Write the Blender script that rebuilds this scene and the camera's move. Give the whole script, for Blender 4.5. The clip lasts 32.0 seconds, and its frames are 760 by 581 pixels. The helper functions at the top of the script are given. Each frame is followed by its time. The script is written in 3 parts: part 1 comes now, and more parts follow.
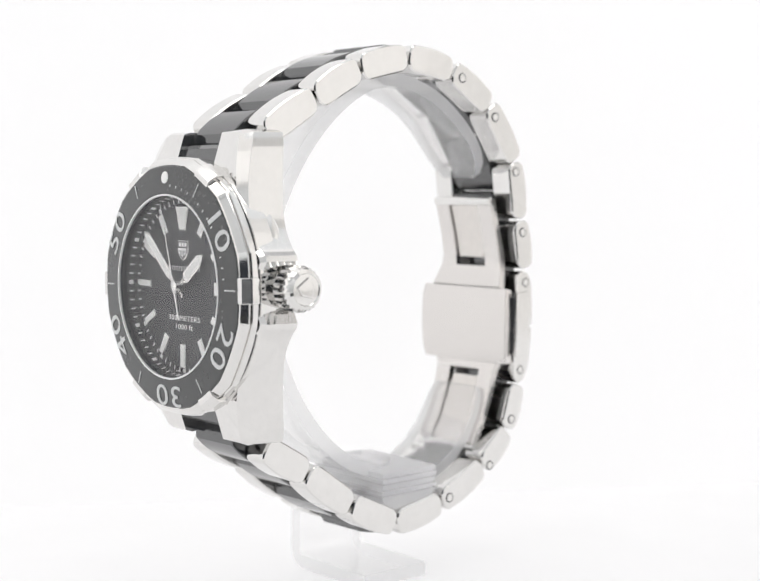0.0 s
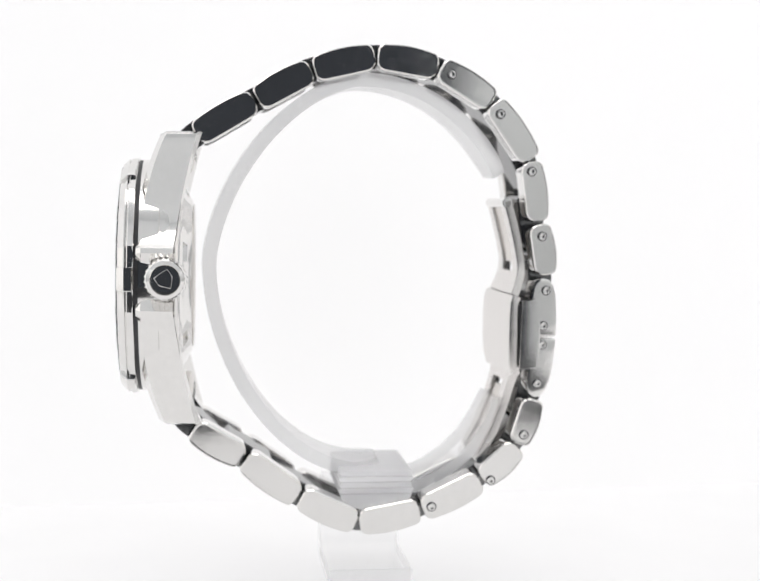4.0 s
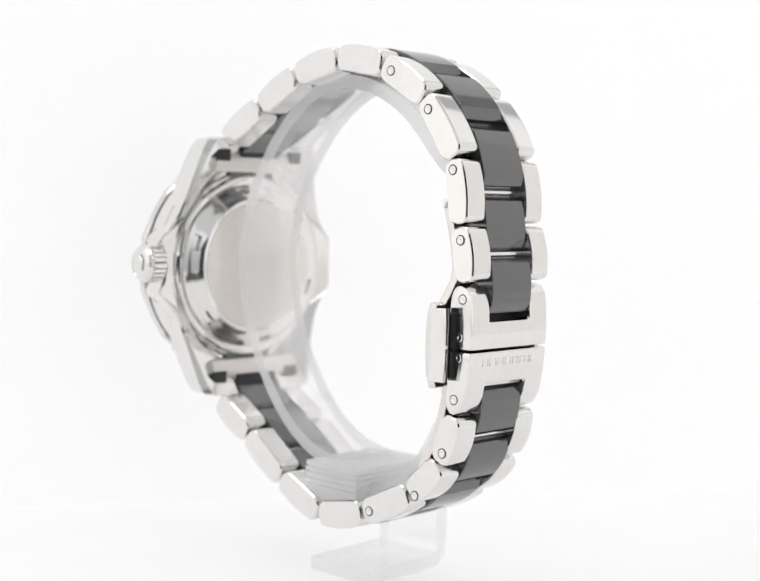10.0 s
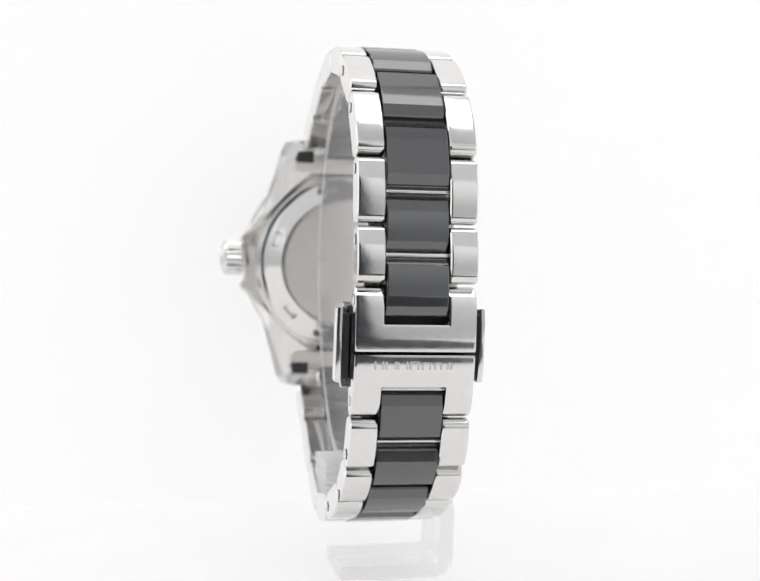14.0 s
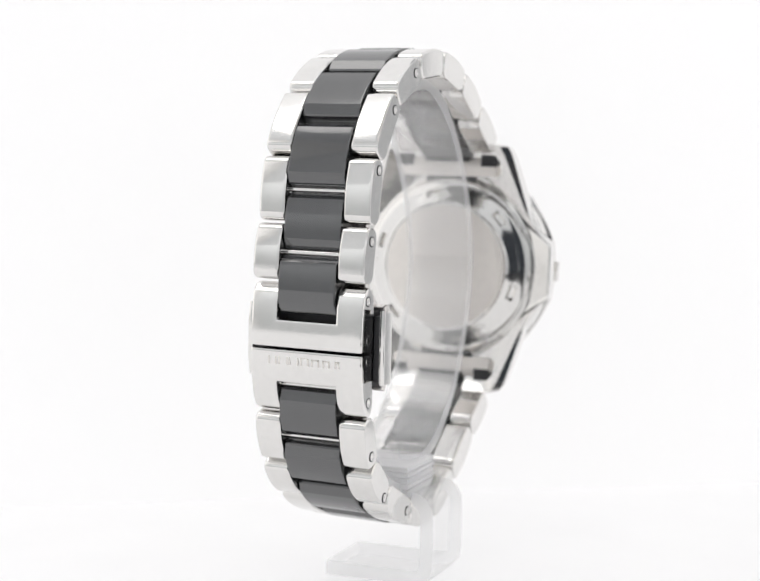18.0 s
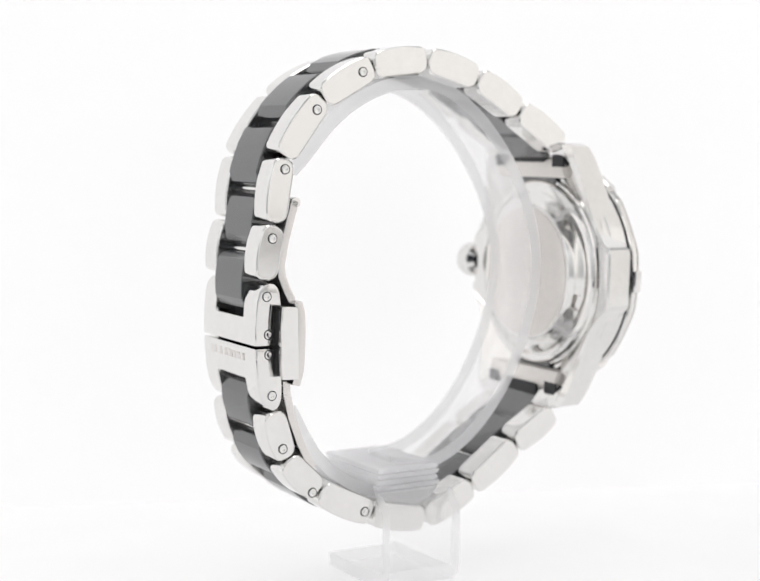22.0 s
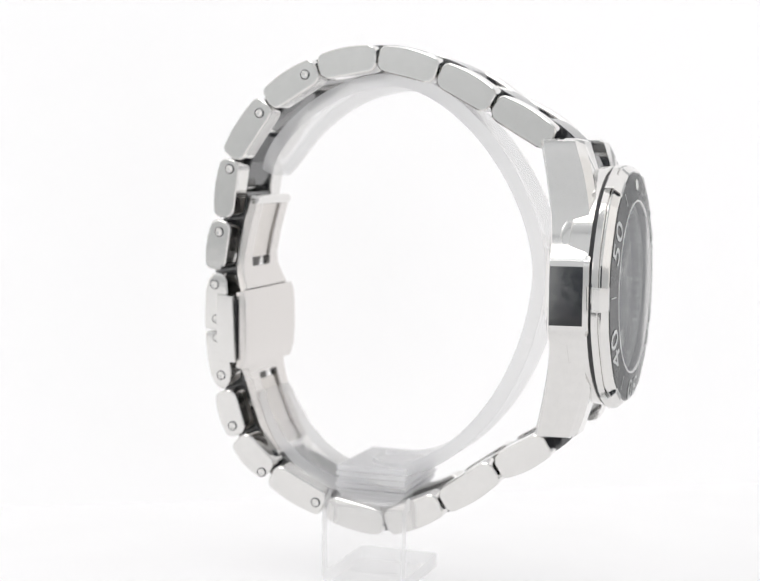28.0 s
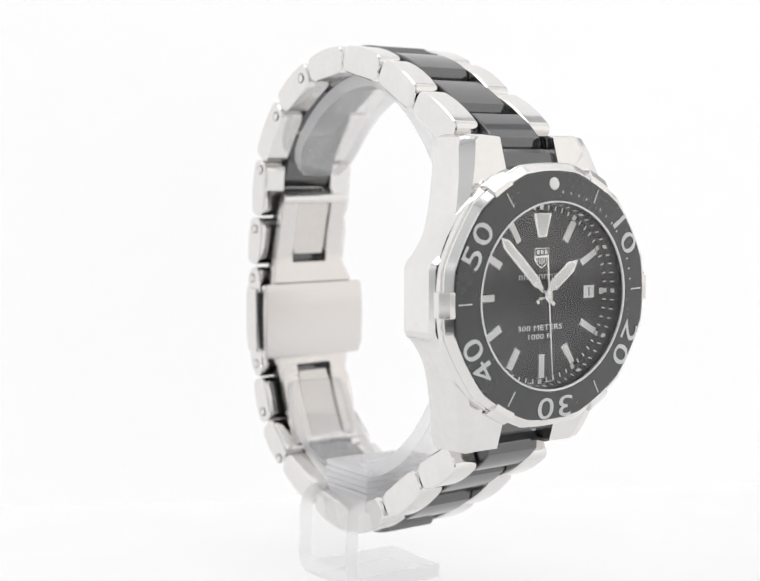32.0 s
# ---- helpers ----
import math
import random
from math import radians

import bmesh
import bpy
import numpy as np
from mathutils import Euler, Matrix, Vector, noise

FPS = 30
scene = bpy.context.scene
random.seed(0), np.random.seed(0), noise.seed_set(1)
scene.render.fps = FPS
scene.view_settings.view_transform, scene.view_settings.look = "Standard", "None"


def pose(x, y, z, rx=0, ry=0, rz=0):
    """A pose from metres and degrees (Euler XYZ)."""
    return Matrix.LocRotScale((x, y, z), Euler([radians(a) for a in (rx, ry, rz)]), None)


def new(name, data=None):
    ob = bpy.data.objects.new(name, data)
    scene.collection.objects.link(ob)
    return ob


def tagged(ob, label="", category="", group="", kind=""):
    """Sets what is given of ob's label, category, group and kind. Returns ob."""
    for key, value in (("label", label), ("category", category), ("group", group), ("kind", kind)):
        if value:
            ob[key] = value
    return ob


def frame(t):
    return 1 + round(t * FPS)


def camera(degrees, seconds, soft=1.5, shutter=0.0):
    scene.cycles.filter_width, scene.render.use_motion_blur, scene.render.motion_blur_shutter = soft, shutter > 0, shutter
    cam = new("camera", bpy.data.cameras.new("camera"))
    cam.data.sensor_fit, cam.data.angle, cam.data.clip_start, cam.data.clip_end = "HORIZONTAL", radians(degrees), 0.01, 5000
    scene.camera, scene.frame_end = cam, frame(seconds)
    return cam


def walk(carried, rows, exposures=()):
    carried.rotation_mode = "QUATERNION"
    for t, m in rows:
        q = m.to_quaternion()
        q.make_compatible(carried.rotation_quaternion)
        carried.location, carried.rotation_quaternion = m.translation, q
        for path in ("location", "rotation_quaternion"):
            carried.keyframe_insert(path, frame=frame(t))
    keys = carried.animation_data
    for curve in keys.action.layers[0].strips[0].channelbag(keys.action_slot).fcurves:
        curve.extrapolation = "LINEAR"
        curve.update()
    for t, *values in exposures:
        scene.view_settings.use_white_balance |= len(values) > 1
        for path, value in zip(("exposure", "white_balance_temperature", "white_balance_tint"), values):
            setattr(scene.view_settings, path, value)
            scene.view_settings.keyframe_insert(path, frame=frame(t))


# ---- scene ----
cam = camera(31.03, 32.0, soft=1.5)
FLOOR = 0.0597                       # height of the watch's own zero above the white board
EYE = pose(0.0, -0.2047, 0.0602, 90 - 4.764, 0, 0) @ pose(0, 0, 0, 0, 0, 0.88)
cam.data.dof.use_dof = True            # a macro lens: the far side of the bracelet is softer
cam.data.dof.focus_distance, cam.data.dof.aperture_fstop = 0.180, 28.0
walk(cam, [(0.0, EYE), (32.0, EYE)], exposures=[(0.0, 0.15), (32.0, 0.15)])

# ---- light: a white photo tent, glowing fabric on all sides, a slit for the lens ----
world = bpy.data.worlds.new("dim_room")
scene.world = world
world.use_nodes = True
world.node_tree.nodes["Background"].inputs[0].default_value = (0.55, 0.60, 0.70, 1)
world.node_tree.nodes["Background"].inputs[1].default_value = 0.07
GLOW = dict(back=0.578, side=0.44, top=0.50, front=0.50, panel=2.25, board=0.575, fill_panel=0.60, left=0.48, fill_panel_left=0.7)


# ---- materials ----
def material(name, base, rough, metal=0.0, grain=0.0, grain_scale=400.0, bump=0.0, stretch=(1, 1, 1),
             rough_var=0.0, emit=0.0, spec=0.5, ior=1.5, clear=0.0, coat=0.0, rand=0.0):
    m = bpy.data.materials.new(name)
    m.use_nodes = True
    nt = m.node_tree
    b = nt.nodes["Principled BSDF"]
    b.inputs["Base Color"].default_value = (*base, 1)
    b.inputs["Roughness"].default_value = rough
    b.inputs["Metallic"].default_value = metal
    b.inputs["IOR"].default_value = ior
    b.inputs["Specular IOR Level"].default_value = spec
    b.inputs["Transmission Weight"].default_value = clear
    b.inputs["Coat Weight"].default_value = coat
    if emit:
        b.inputs["Emission Color"].default_value = (*base, 1)
        b.inputs["Emission Strength"].default_value = emit
    if grain or bump or rough_var:
        tc = nt.nodes.new("ShaderNodeTexCoord")
        mp = nt.nodes.new("ShaderNodeMapping")
        mp.inputs["Scale"].default_value = stretch
        nt.links.new(tc.outputs["Object"], mp.inputs["Vector"])
        fine = nt.nodes.new("ShaderNodeTexNoise")
        fine.inputs["Scale"].default_value = grain_scale
        fine.inputs["Detail"].default_value = 6
        nt.links.new(mp.outputs["Vector"], fine.inputs["Vector"])
        wide = nt.nodes.new("ShaderNodeTexNoise")
        wide.inputs["Scale"].default_value = grain_scale * 0.12
        wide.inputs["Detail"].default_value = 3
        nt.links.new(mp.outputs["Vector"], wide.inputs["Vector"])
        both = nt.nodes.new("ShaderNodeMath")
        both.operation = "ADD"
        nt.links.new(fine.outputs["Fac"], both.inputs[0])
        nt.links.new(wide.outputs["Fac"], both.inputs[1])
        if grain or rand:
            r = nt.nodes.new("ShaderNodeMapRange")
            r.inputs["From Min"].default_value, r.inputs["From Max"].default_value = 0.6, 1.4
            r.inputs["To Min"].default_value, r.inputs["To Max"].default_value = 1 - grain, 1 + grain
            nt.links.new(both.outputs[0], r.inputs["Value"])
            mul = nt.nodes.new("ShaderNodeVectorMath")
            mul.operation = "SCALE"
            mul.inputs[0].default_value = base
            nt.links.new(r.outputs[0], mul.inputs["Scale"])
            nt.links.new(mul.outputs[0], b.inputs["Base Color"])
        if rough_var:
            r = nt.nodes.new("ShaderNodeMapRange")
            r.inputs["From Min"].default_value, r.inputs["From Max"].default_value = 0.7, 1.3
            r.inputs["To Min"].default_value = max(0.0, rough - rough_var)
            r.inputs["To Max"].default_value = rough + rough_var
            nt.links.new(both.outputs[0], r.inputs["Value"])
            nt.links.new(r.outputs[0], b.inputs["Roughness"])
        if bump:
            bp = nt.nodes.new("ShaderNodeBump")
            bp.inputs["Strength"].default_value = bump
            bp.inputs["Distance"].default_value = 0.0001
            nt.links.new(fine.outputs["Fac"], bp.inputs["Height"])
            nt.links.new(bp.outputs["Normal"], b.inputs["Normal"])
    return m


STEEL = material("polished_steel", (0.775, 0.765, 0.75), 0.10, 1.0, grain=0.03, grain_scale=900, rough_var=0.04, bump=0.02)
BRUSHED = material("brushed_steel", (0.735, 0.71, 0.69), 0.26, 1.0, grain=0.015, grain_scale=700, rough_var=0.015,
                   stretch=(0.12, 1, 1))
SATIN = material("satin_steel", (0.80, 0.77, 0.74), 0.48, 1.0, grain=0.05, grain_scale=1200, rough_var=0.05, bump=0.05)
CERAMIC = material("black_ceramic", (0.040, 0.041, 0.044), 0.07, 0.0, grain=0.1, grain_scale=700, rough_var=0.03, spec=0.5, ior=2.12)
INSERT = material("matt_black_ceramic", (0.038, 0.040, 0.041), 0.24, 0.0, grain=0.12, grain_scale=900, rough_var=0.05, spec=0.5, ior=1.75)
DIAL = material("black_dial_lacquer", (0.022, 0.022, 0.027), 0.3, 0.0, grain=0.03, grain_scale=90, spec=0.2)
# Dark colour for the shade in gaps and slots, and the unseen sheet.
DARK_FILL = material("dark_shade_fill", (0.045, 0.045, 0.048), 0.55, 0.3, grain=0.2, grain_scale=2000)
LUME = material("white_lume", (0.90, 0.90, 0.88), 0.5, 0.0, grain=0.04, grain_scale=2500)
PRINT = material("silver_print", (0.88, 0.88, 0.88), 0.45, 0.0, grain=0.06, grain_scale=2500)
GREYPRINT = material("grey_engraved_fill", (0.64, 0.65, 0.65), 0.42, 0.3, grain=0.08, grain_scale=2500)
INK = material("black_ink", (0.02, 0.02, 0.02), 0.5, grain=0.1, grain_scale=2500)
GLASS = material("sapphire_crystal", (1, 1, 1), 0.0, clear=1.0, ior=1.45, spec=0.5)
ACRYLIC = material("clear_acrylic", (0.99, 0.99, 1.0), 0.01, clear=1.0, ior=1.49)


def crystal_glass(mat, ior, gain=1.8):
    """A thin pane: clear, with gloss that grows towards grazing angles."""
    nt = mat.node_tree
    mix = nt.nodes.new("ShaderNodeMixShader")
    clear = nt.nodes.new("ShaderNodeBsdfTransparent")
    gloss = nt.nodes.new("ShaderNodeBsdfGlossy")
    gloss.inputs["Roughness"].default_value = 0.01
    face = nt.nodes.new("ShaderNodeLayerWeight")
    face.inputs["Blend"].default_value = 0.5
    steep = nt.nodes.new("ShaderNodeMath")
    steep.operation = "POWER"
    steep.inputs[1].default_value = 6.0
    level = nt.nodes.new("ShaderNodeMath")
    level.operation = "MULTIPLY_ADD"
    level.inputs[1].default_value, level.inputs[2].default_value = gain, ((ior - 1) / (ior + 1)) ** 2
    nt.links.new(face.outputs["Facing"], steep.inputs[0])
    nt.links.new(steep.outputs[0], level.inputs[0])
    nt.links.new(level.outputs[0], mix.inputs[0])
    nt.links.new(clear.outputs[0], mix.inputs[1])
    nt.links.new(gloss.outputs[0], mix.inputs[2])
    nt.links.new(mix.outputs[0], nt.nodes["Material Output"].inputs["Surface"])


def acrylic(mat, bent, milk, ior=1.5):
    """Clear acrylic: most light passes straight, a share is bent by true refraction, a white haze stands in for light
    piped inside.
    """
    crystal_glass(mat, ior, 0.7)
    nt = mat.node_tree
    out = nt.nodes["Material Output"].inputs["Surface"]
    below = out.links[0].from_socket
    haze, soft, lit = nt.nodes.new("ShaderNodeMixShader"), nt.nodes.new("ShaderNodeBsdfTranslucent"), nt.nodes.new("ShaderNodeBsdfDiffuse")
    soft.inputs["Color"].default_value = lit.inputs["Color"].default_value = (0.99, 0.99, 1.0, 1)
    haze.inputs[0].default_value = 0.5
    nt.links.new(soft.outputs[0], haze.inputs[1])
    nt.links.new(lit.outputs[0], haze.inputs[2])
    for share, shader in ((bent, nt.nodes["Principled BSDF"]), (milk, haze)):
        mix = nt.nodes.new("ShaderNodeMixShader")
        mix.inputs[0].default_value = share
        nt.links.new(below, mix.inputs[1])
        nt.links.new(shader.outputs[0], mix.inputs[2])
        below = mix.outputs[0]
    nt.links.new(below, out)


crystal_glass(GLASS, 1.62)
acrylic(ACRYLIC, 0.03, 0.09, 2.0)
# Strong white haze stands in for light piped through the block.
ACRYLIC_BLOCK = material("hazed_thick_acrylic", (0.99, 0.99, 1.0), 0.0, clear=1.0, ior=1.49)
acrylic(ACRYLIC_BLOCK, 0.04, 0.62, 1.7)
ACRYLIC_FOOT = material("clear_acrylic_strip", (0.99, 0.99, 1.0), 0.0, clear=1.0, ior=1.49)
acrylic(ACRYLIC_FOOT, 0.04, 0.05, 1.6)
# The bright look of the edges is put in as white haze.
ACRYLIC_EDGE = material("hazed_acrylic_edge", (0.985, 0.985, 0.99), 0.22, clear=1.0, ior=1.49, rough_var=0.08, grain_scale=900)
acrylic(ACRYLIC_EDGE, 0.03, 0.42, 2.0)
# Emission added to wash out the watch's shadow; the board is no lamp.
BOARD = material("white_board_glow", (0.25, 0.248, 0.25), 0.5, grain=0.015, grain_scale=60, bump=0.02, rough_var=0.05, emit=GLOW["board"])
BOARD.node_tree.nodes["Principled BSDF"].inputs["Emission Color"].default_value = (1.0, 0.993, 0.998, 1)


def fabric(name, glow, tint=(1, 1, 1), fade=None):
    """Tent fabric, its light put in as glow; fade sets a gradient into it: axis, from, to and the share of light left
    at its dim end.
    """
    m = material(name, tuple(0.45 * c for c in tint), 0.9, grain=0.02, grain_scale=25, emit=glow)
    nt = m.node_tree
    b = nt.nodes["Principled BSDF"]
    b.inputs["Emission Color"].default_value = (*tint, 1)
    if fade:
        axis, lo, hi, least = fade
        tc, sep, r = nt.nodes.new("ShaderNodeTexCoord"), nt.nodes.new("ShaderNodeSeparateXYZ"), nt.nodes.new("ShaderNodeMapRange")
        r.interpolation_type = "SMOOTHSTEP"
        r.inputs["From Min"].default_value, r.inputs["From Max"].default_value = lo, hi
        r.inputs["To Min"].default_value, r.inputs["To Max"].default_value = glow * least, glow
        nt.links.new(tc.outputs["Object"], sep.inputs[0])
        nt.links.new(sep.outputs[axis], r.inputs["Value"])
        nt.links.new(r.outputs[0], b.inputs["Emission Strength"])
    return m


# Glow, tint and fade differ by wall to shape the steel's reflections.
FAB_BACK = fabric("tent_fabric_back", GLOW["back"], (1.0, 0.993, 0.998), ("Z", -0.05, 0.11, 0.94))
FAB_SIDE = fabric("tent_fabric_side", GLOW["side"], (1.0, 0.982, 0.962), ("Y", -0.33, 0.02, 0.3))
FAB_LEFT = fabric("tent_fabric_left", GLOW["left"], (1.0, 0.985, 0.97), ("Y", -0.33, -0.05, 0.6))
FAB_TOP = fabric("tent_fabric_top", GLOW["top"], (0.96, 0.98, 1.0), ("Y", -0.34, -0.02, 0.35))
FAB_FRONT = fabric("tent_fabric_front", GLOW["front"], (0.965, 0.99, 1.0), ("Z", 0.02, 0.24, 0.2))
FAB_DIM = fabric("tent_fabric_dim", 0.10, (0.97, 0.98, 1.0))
FAB_PANEL = fabric("ceiling_fill_glow", GLOW["panel"], (1.0, 0.985, 0.97))
# Glow of the added side panels.
FAB_FILL_LEFT = fabric("fill_panel_left_glow", GLOW["fill_panel_left"], (1.0, 0.985, 0.97))
FAB_FILL = fabric("fill_panel_glow", GLOW["fill_panel"], (1.0, 0.98, 0.96))


# ---- helpers for meshes; all sizes in millimetres, turned to metres at the end ----
def finish(bm, scale=0.001, sharp=32, smooth=True):
    bmesh.ops.remove_doubles(bm, verts=bm.verts, dist=1e-5)
    bmesh.ops.recalc_face_normals(bm, faces=bm.faces)
    for f in bm.faces:
        f.smooth = smooth
    lim = radians(sharp)
    for e in bm.edges:
        if len(e.link_faces) == 2:
            e.smooth = e.calc_face_angle(0) < lim
    bm.transform(Matrix.Scale(scale, 4))


def part(name, bm, mat, parent, label="", at=None, sharp=32):
    finish(bm, sharp=sharp)
    me = bpy.data.meshes.new(name)
    bm.to_mesh(me)
    bm.free()
    me.materials.append(mat)
    ob = new(name, me)
    ob.parent = parent
    wn = ob.modifiers.new("flat_faces", "WEIGHTED_NORMAL")
    wn.keep_sharp = True
    if at is not None:
        ob.matrix_basis = at
    if label:
        ob["label"] = label
    return ob


def bevel(bm, w, seg=2, angle=30):
    ed = [e for e in bm.edges if len(e.link_faces) == 2 and e.calc_face_angle(0) > radians(angle)]
    if w > 0 and ed:
        bmesh.ops.bevel(bm, geom=ed, offset=w, segments=seg, profile=0.6, affect="EDGES", clamp_overlap=True)


def box(x0, x1, y0, y1, z0, z1, w=0.0, seg=2, bm=None):
    out = bmesh.new()
    bmesh.ops.create_cube(out, size=1.0)
    for v in out.verts:
        v.co = ((x0 + x1) / 2 + v.co.x * (x1 - x0), (y0 + y1) / 2 + v.co.y * (y1 - y0), (z0 + z1) / 2 + v.co.z * (z1 - z0))
    bevel(out, w, seg)
    if bm is None:
        return out
    me = bpy.data.meshes.new("tmp")
    out.to_mesh(me)
    out.free()
    bm.from_mesh(me)
    bpy.data.meshes.remove(me)
    return bm


def prism(poly, x0, x1, w=0.0, seg=2):
    """A polygon in (y, z), pushed out along x."""
    bm = bmesh.new()
    a = [bm.verts.new((x0, y, z)) for y, z in poly]
    b = [bm.verts.new((x1, y, z)) for y, z in poly]
    bm.faces.new(a)
    bm.faces.new(b[::-1])
    n = len(poly)
    for i in range(n):
        bm.faces.new((a[i], b[i], b[(i + 1) % n], a[(i + 1) % n]))
    bmesh.ops.recalc_face_normals(bm, faces=bm.faces)
    if w:
        ed = [e for e in bm.edges if abs(e.verts[0].co.x - e.verts[1].co.x) < 1e-6]
        bmesh.ops.bevel(bm, geom=ed, offset=w, segments=seg, profile=0.6, affect="EDGES", clamp_overlap=True)
    return bm


def plate(poly, y0, y1, w=0.0, seg=2):
    """A polygon in (x, z), with depth from y0 to y1."""
    bm = bmesh.new()
    a = [bm.verts.new((x, y0, z)) for x, z in poly]
    b = [bm.verts.new((x, y1, z)) for x, z in poly]
    bm.faces.new(a)
    bm.faces.new(b[::-1])
    n = len(poly)
    for i in range(n):
        bm.faces.new((a[i], b[i], b[(i + 1) % n], a[(i + 1) % n]))
    bmesh.ops.recalc_face_normals(bm, faces=bm.faces)
    if w:
        ed = [e for e in bm.edges if abs(e.verts[0].co.y - e.verts[1].co.y) < 1e-6]
        bmesh.ops.bevel(bm, geom=ed, offset=w, segments=seg, profile=0.6, affect="EDGES", clamp_overlap=True)
    return bm


def twelve(phi):
    """How a twelve-sided outline, flats at every hour, shrinks a radius at the angle phi (degrees)."""
    d = (phi + 15) % 30 - 15
    return math.cos(radians(15)) / math.cos(radians(d))


def lathe(profile, n=96, poly=0.0, closed=False, zc=0.0, phase=0.0):
    """Turns rows of (radius, y[, facet]) round the y axis; facet 1 gives a twelve-sided ring."""
    bm = bmesh.new()
    rings = []
    for row in profile:
        r, y = row[0], row[1]
        fac = row[2] if len(row) > 2 else poly
        ring = []
        if r <= 1e-6:
            ring = [bm.verts.new((0, y, zc))]
        else:
            for i in range(n):
                phi = 360.0 * i / n + phase
                k = r * (1 - fac + fac * twelve(phi - phase))
                ring.append(bm.verts.new((k * math.sin(radians(phi)), y, zc + k * math.cos(radians(phi)))))
        rings.append(ring)
    pairs = list(zip(rings, rings[1:])) + ([(rings[-1], rings[0])] if closed else [])
    for a, b in pairs:
        for i in range(n):
            j = (i + 1) % n
            if len(a) == 1:
                bm.faces.new((a[0], b[i], b[j]))
            elif len(b) == 1:
                bm.faces.new((a[i], a[j], b[0]))
            else:
                bm.faces.new((a[i], a[j], b[j], b[i]))
    return bm


def strip(rows, thick, skip=(), cuts=(), w=0.15):
    """A bent plate across x: rows (y, z, half width) down its outer face; thick: a thickness inwards, or the inner face's own (y, z); skip names cells (row, column) left open."""
    bm = bmesh.new()
    pts = [Vector((0, r[0], r[1])) for r in rows]
    n = len(rows)
    outer, inner = [], []
    for i, r in enumerate(rows):
        d = (pts[min(i + 1, n - 1)] - pts[max(i - 1, 0)]).normalized()
        nor = Vector((0, -d.z, d.y))
        xs = sorted({-r[2], r[2], *[c for c in cuts if abs(c) < r[2] - 0.05]})
        outer.append([bm.verts.new((x, pts[i].y, pts[i].z)) for x in xs])
        q = Vector((0, *thick[i])) if isinstance(thick, (list, tuple)) else pts[i] - nor * thick
        inner.append([bm.verts.new((x, q.y, q.z)) for x in xs])
    cells = {(i, j) for i in range(n - 1) for j in range(len(outer[0]) - 1)} - set(skip)
    for i, j in cells:
        bm.faces.new((outer[i][j], outer[i][j + 1], outer[i + 1][j + 1], outer[i + 1][j]))
        bm.faces.new((inner[i][j], inner[i + 1][j], inner[i + 1][j + 1], inner[i][j + 1]))
        for (a, b), nb in ((((i, j), (i, j + 1)), (i - 1, j)), (((i + 1, j), (i + 1, j + 1)), (i + 1, j)),
                           (((i, j), (i + 1, j)), (i, j - 1)), (((i, j + 1), (i + 1, j + 1)), (i, j + 1))):
            if nb not in cells:
                bm.faces.new((outer[a[0]][a[1]], outer[b[0]][b[1]], inner[b[0]][b[1]], inner[a[0]][a[1]]))
    loose = [v for v in bm.verts if not v.link_faces]
    bmesh.ops.delete(bm, geom=loose, context="VERTS")
    bmesh.ops.recalc_face_normals(bm, faces=bm.faces)
    bevel(bm, w, 2, 40)
    return bm


def letters(text, size, depth=0.03, spread=1.0, bold=0.0):
    """Flat letters, centred, in the x-z plane and read from -y, as a bmesh in millimetres."""
    cu = bpy.data.curves.new("letters", "FONT")
    cu.body, cu.size, cu.align_x, cu.align_y, cu.space_character = text, size, "CENTER", "CENTER", spread
    cu.extrude, cu.offset, cu.resolution_u = depth / 2, bold, 4
    ob = new("letters", cu)
    me = bpy.data.meshes.new_from_object(ob.evaluated_get(bpy.context.evaluated_depsgraph_get()))
    bm = bmesh.new()
    bm.from_mesh(me)
    bpy.data.meshes.remove(me)
    bpy.data.objects.remove(ob)
    bpy.data.curves.remove(cu)
    lo = [min(v.co[k] for v in bm.verts) for k in (0, 1)]
    hi = [max(v.co[k] for v in bm.verts) for k in (0, 1)]
    bm.transform(pose(0, 0, 0, 90, 0, 0) @ Matrix.Translation((-(lo[0] + hi[0]) / 2, -(lo[1] + hi[1]) / 2, 0)))
    return bm


def shifted(bm, x=0.0, y=0.0, z=0.0, turn=0.0, sx=1.0, tip=0.0):
    """Turned clockwise (seen from the front) by turn degrees and moved."""
    bm.transform(pose(x, y, z, tip, turn, 0) @ Matrix.Diagonal((sx, 1, 1, 1)))
    return bm


# ---- the tent and the board ----
def wall(name, bm, mat, label, category):
    ob = part(name, bm, mat, None, label)
    return tagged(ob, category=category, kind="structure")


T = 6.0
BACK_L, BACK_R = -40, 140               # the backdrop stands a little askew
wall("floor", box(-440, 440, -340, 165, -T, 0), BOARD, "white board that the stand turns on, glow added to wash out shadows", "floor")
BACK_END = 79                           # the lit backdrop ends here, an added dim strip goes on


def back_y(x):
    return BACK_L + (BACK_R - BACK_L) * (x + 440) / 880


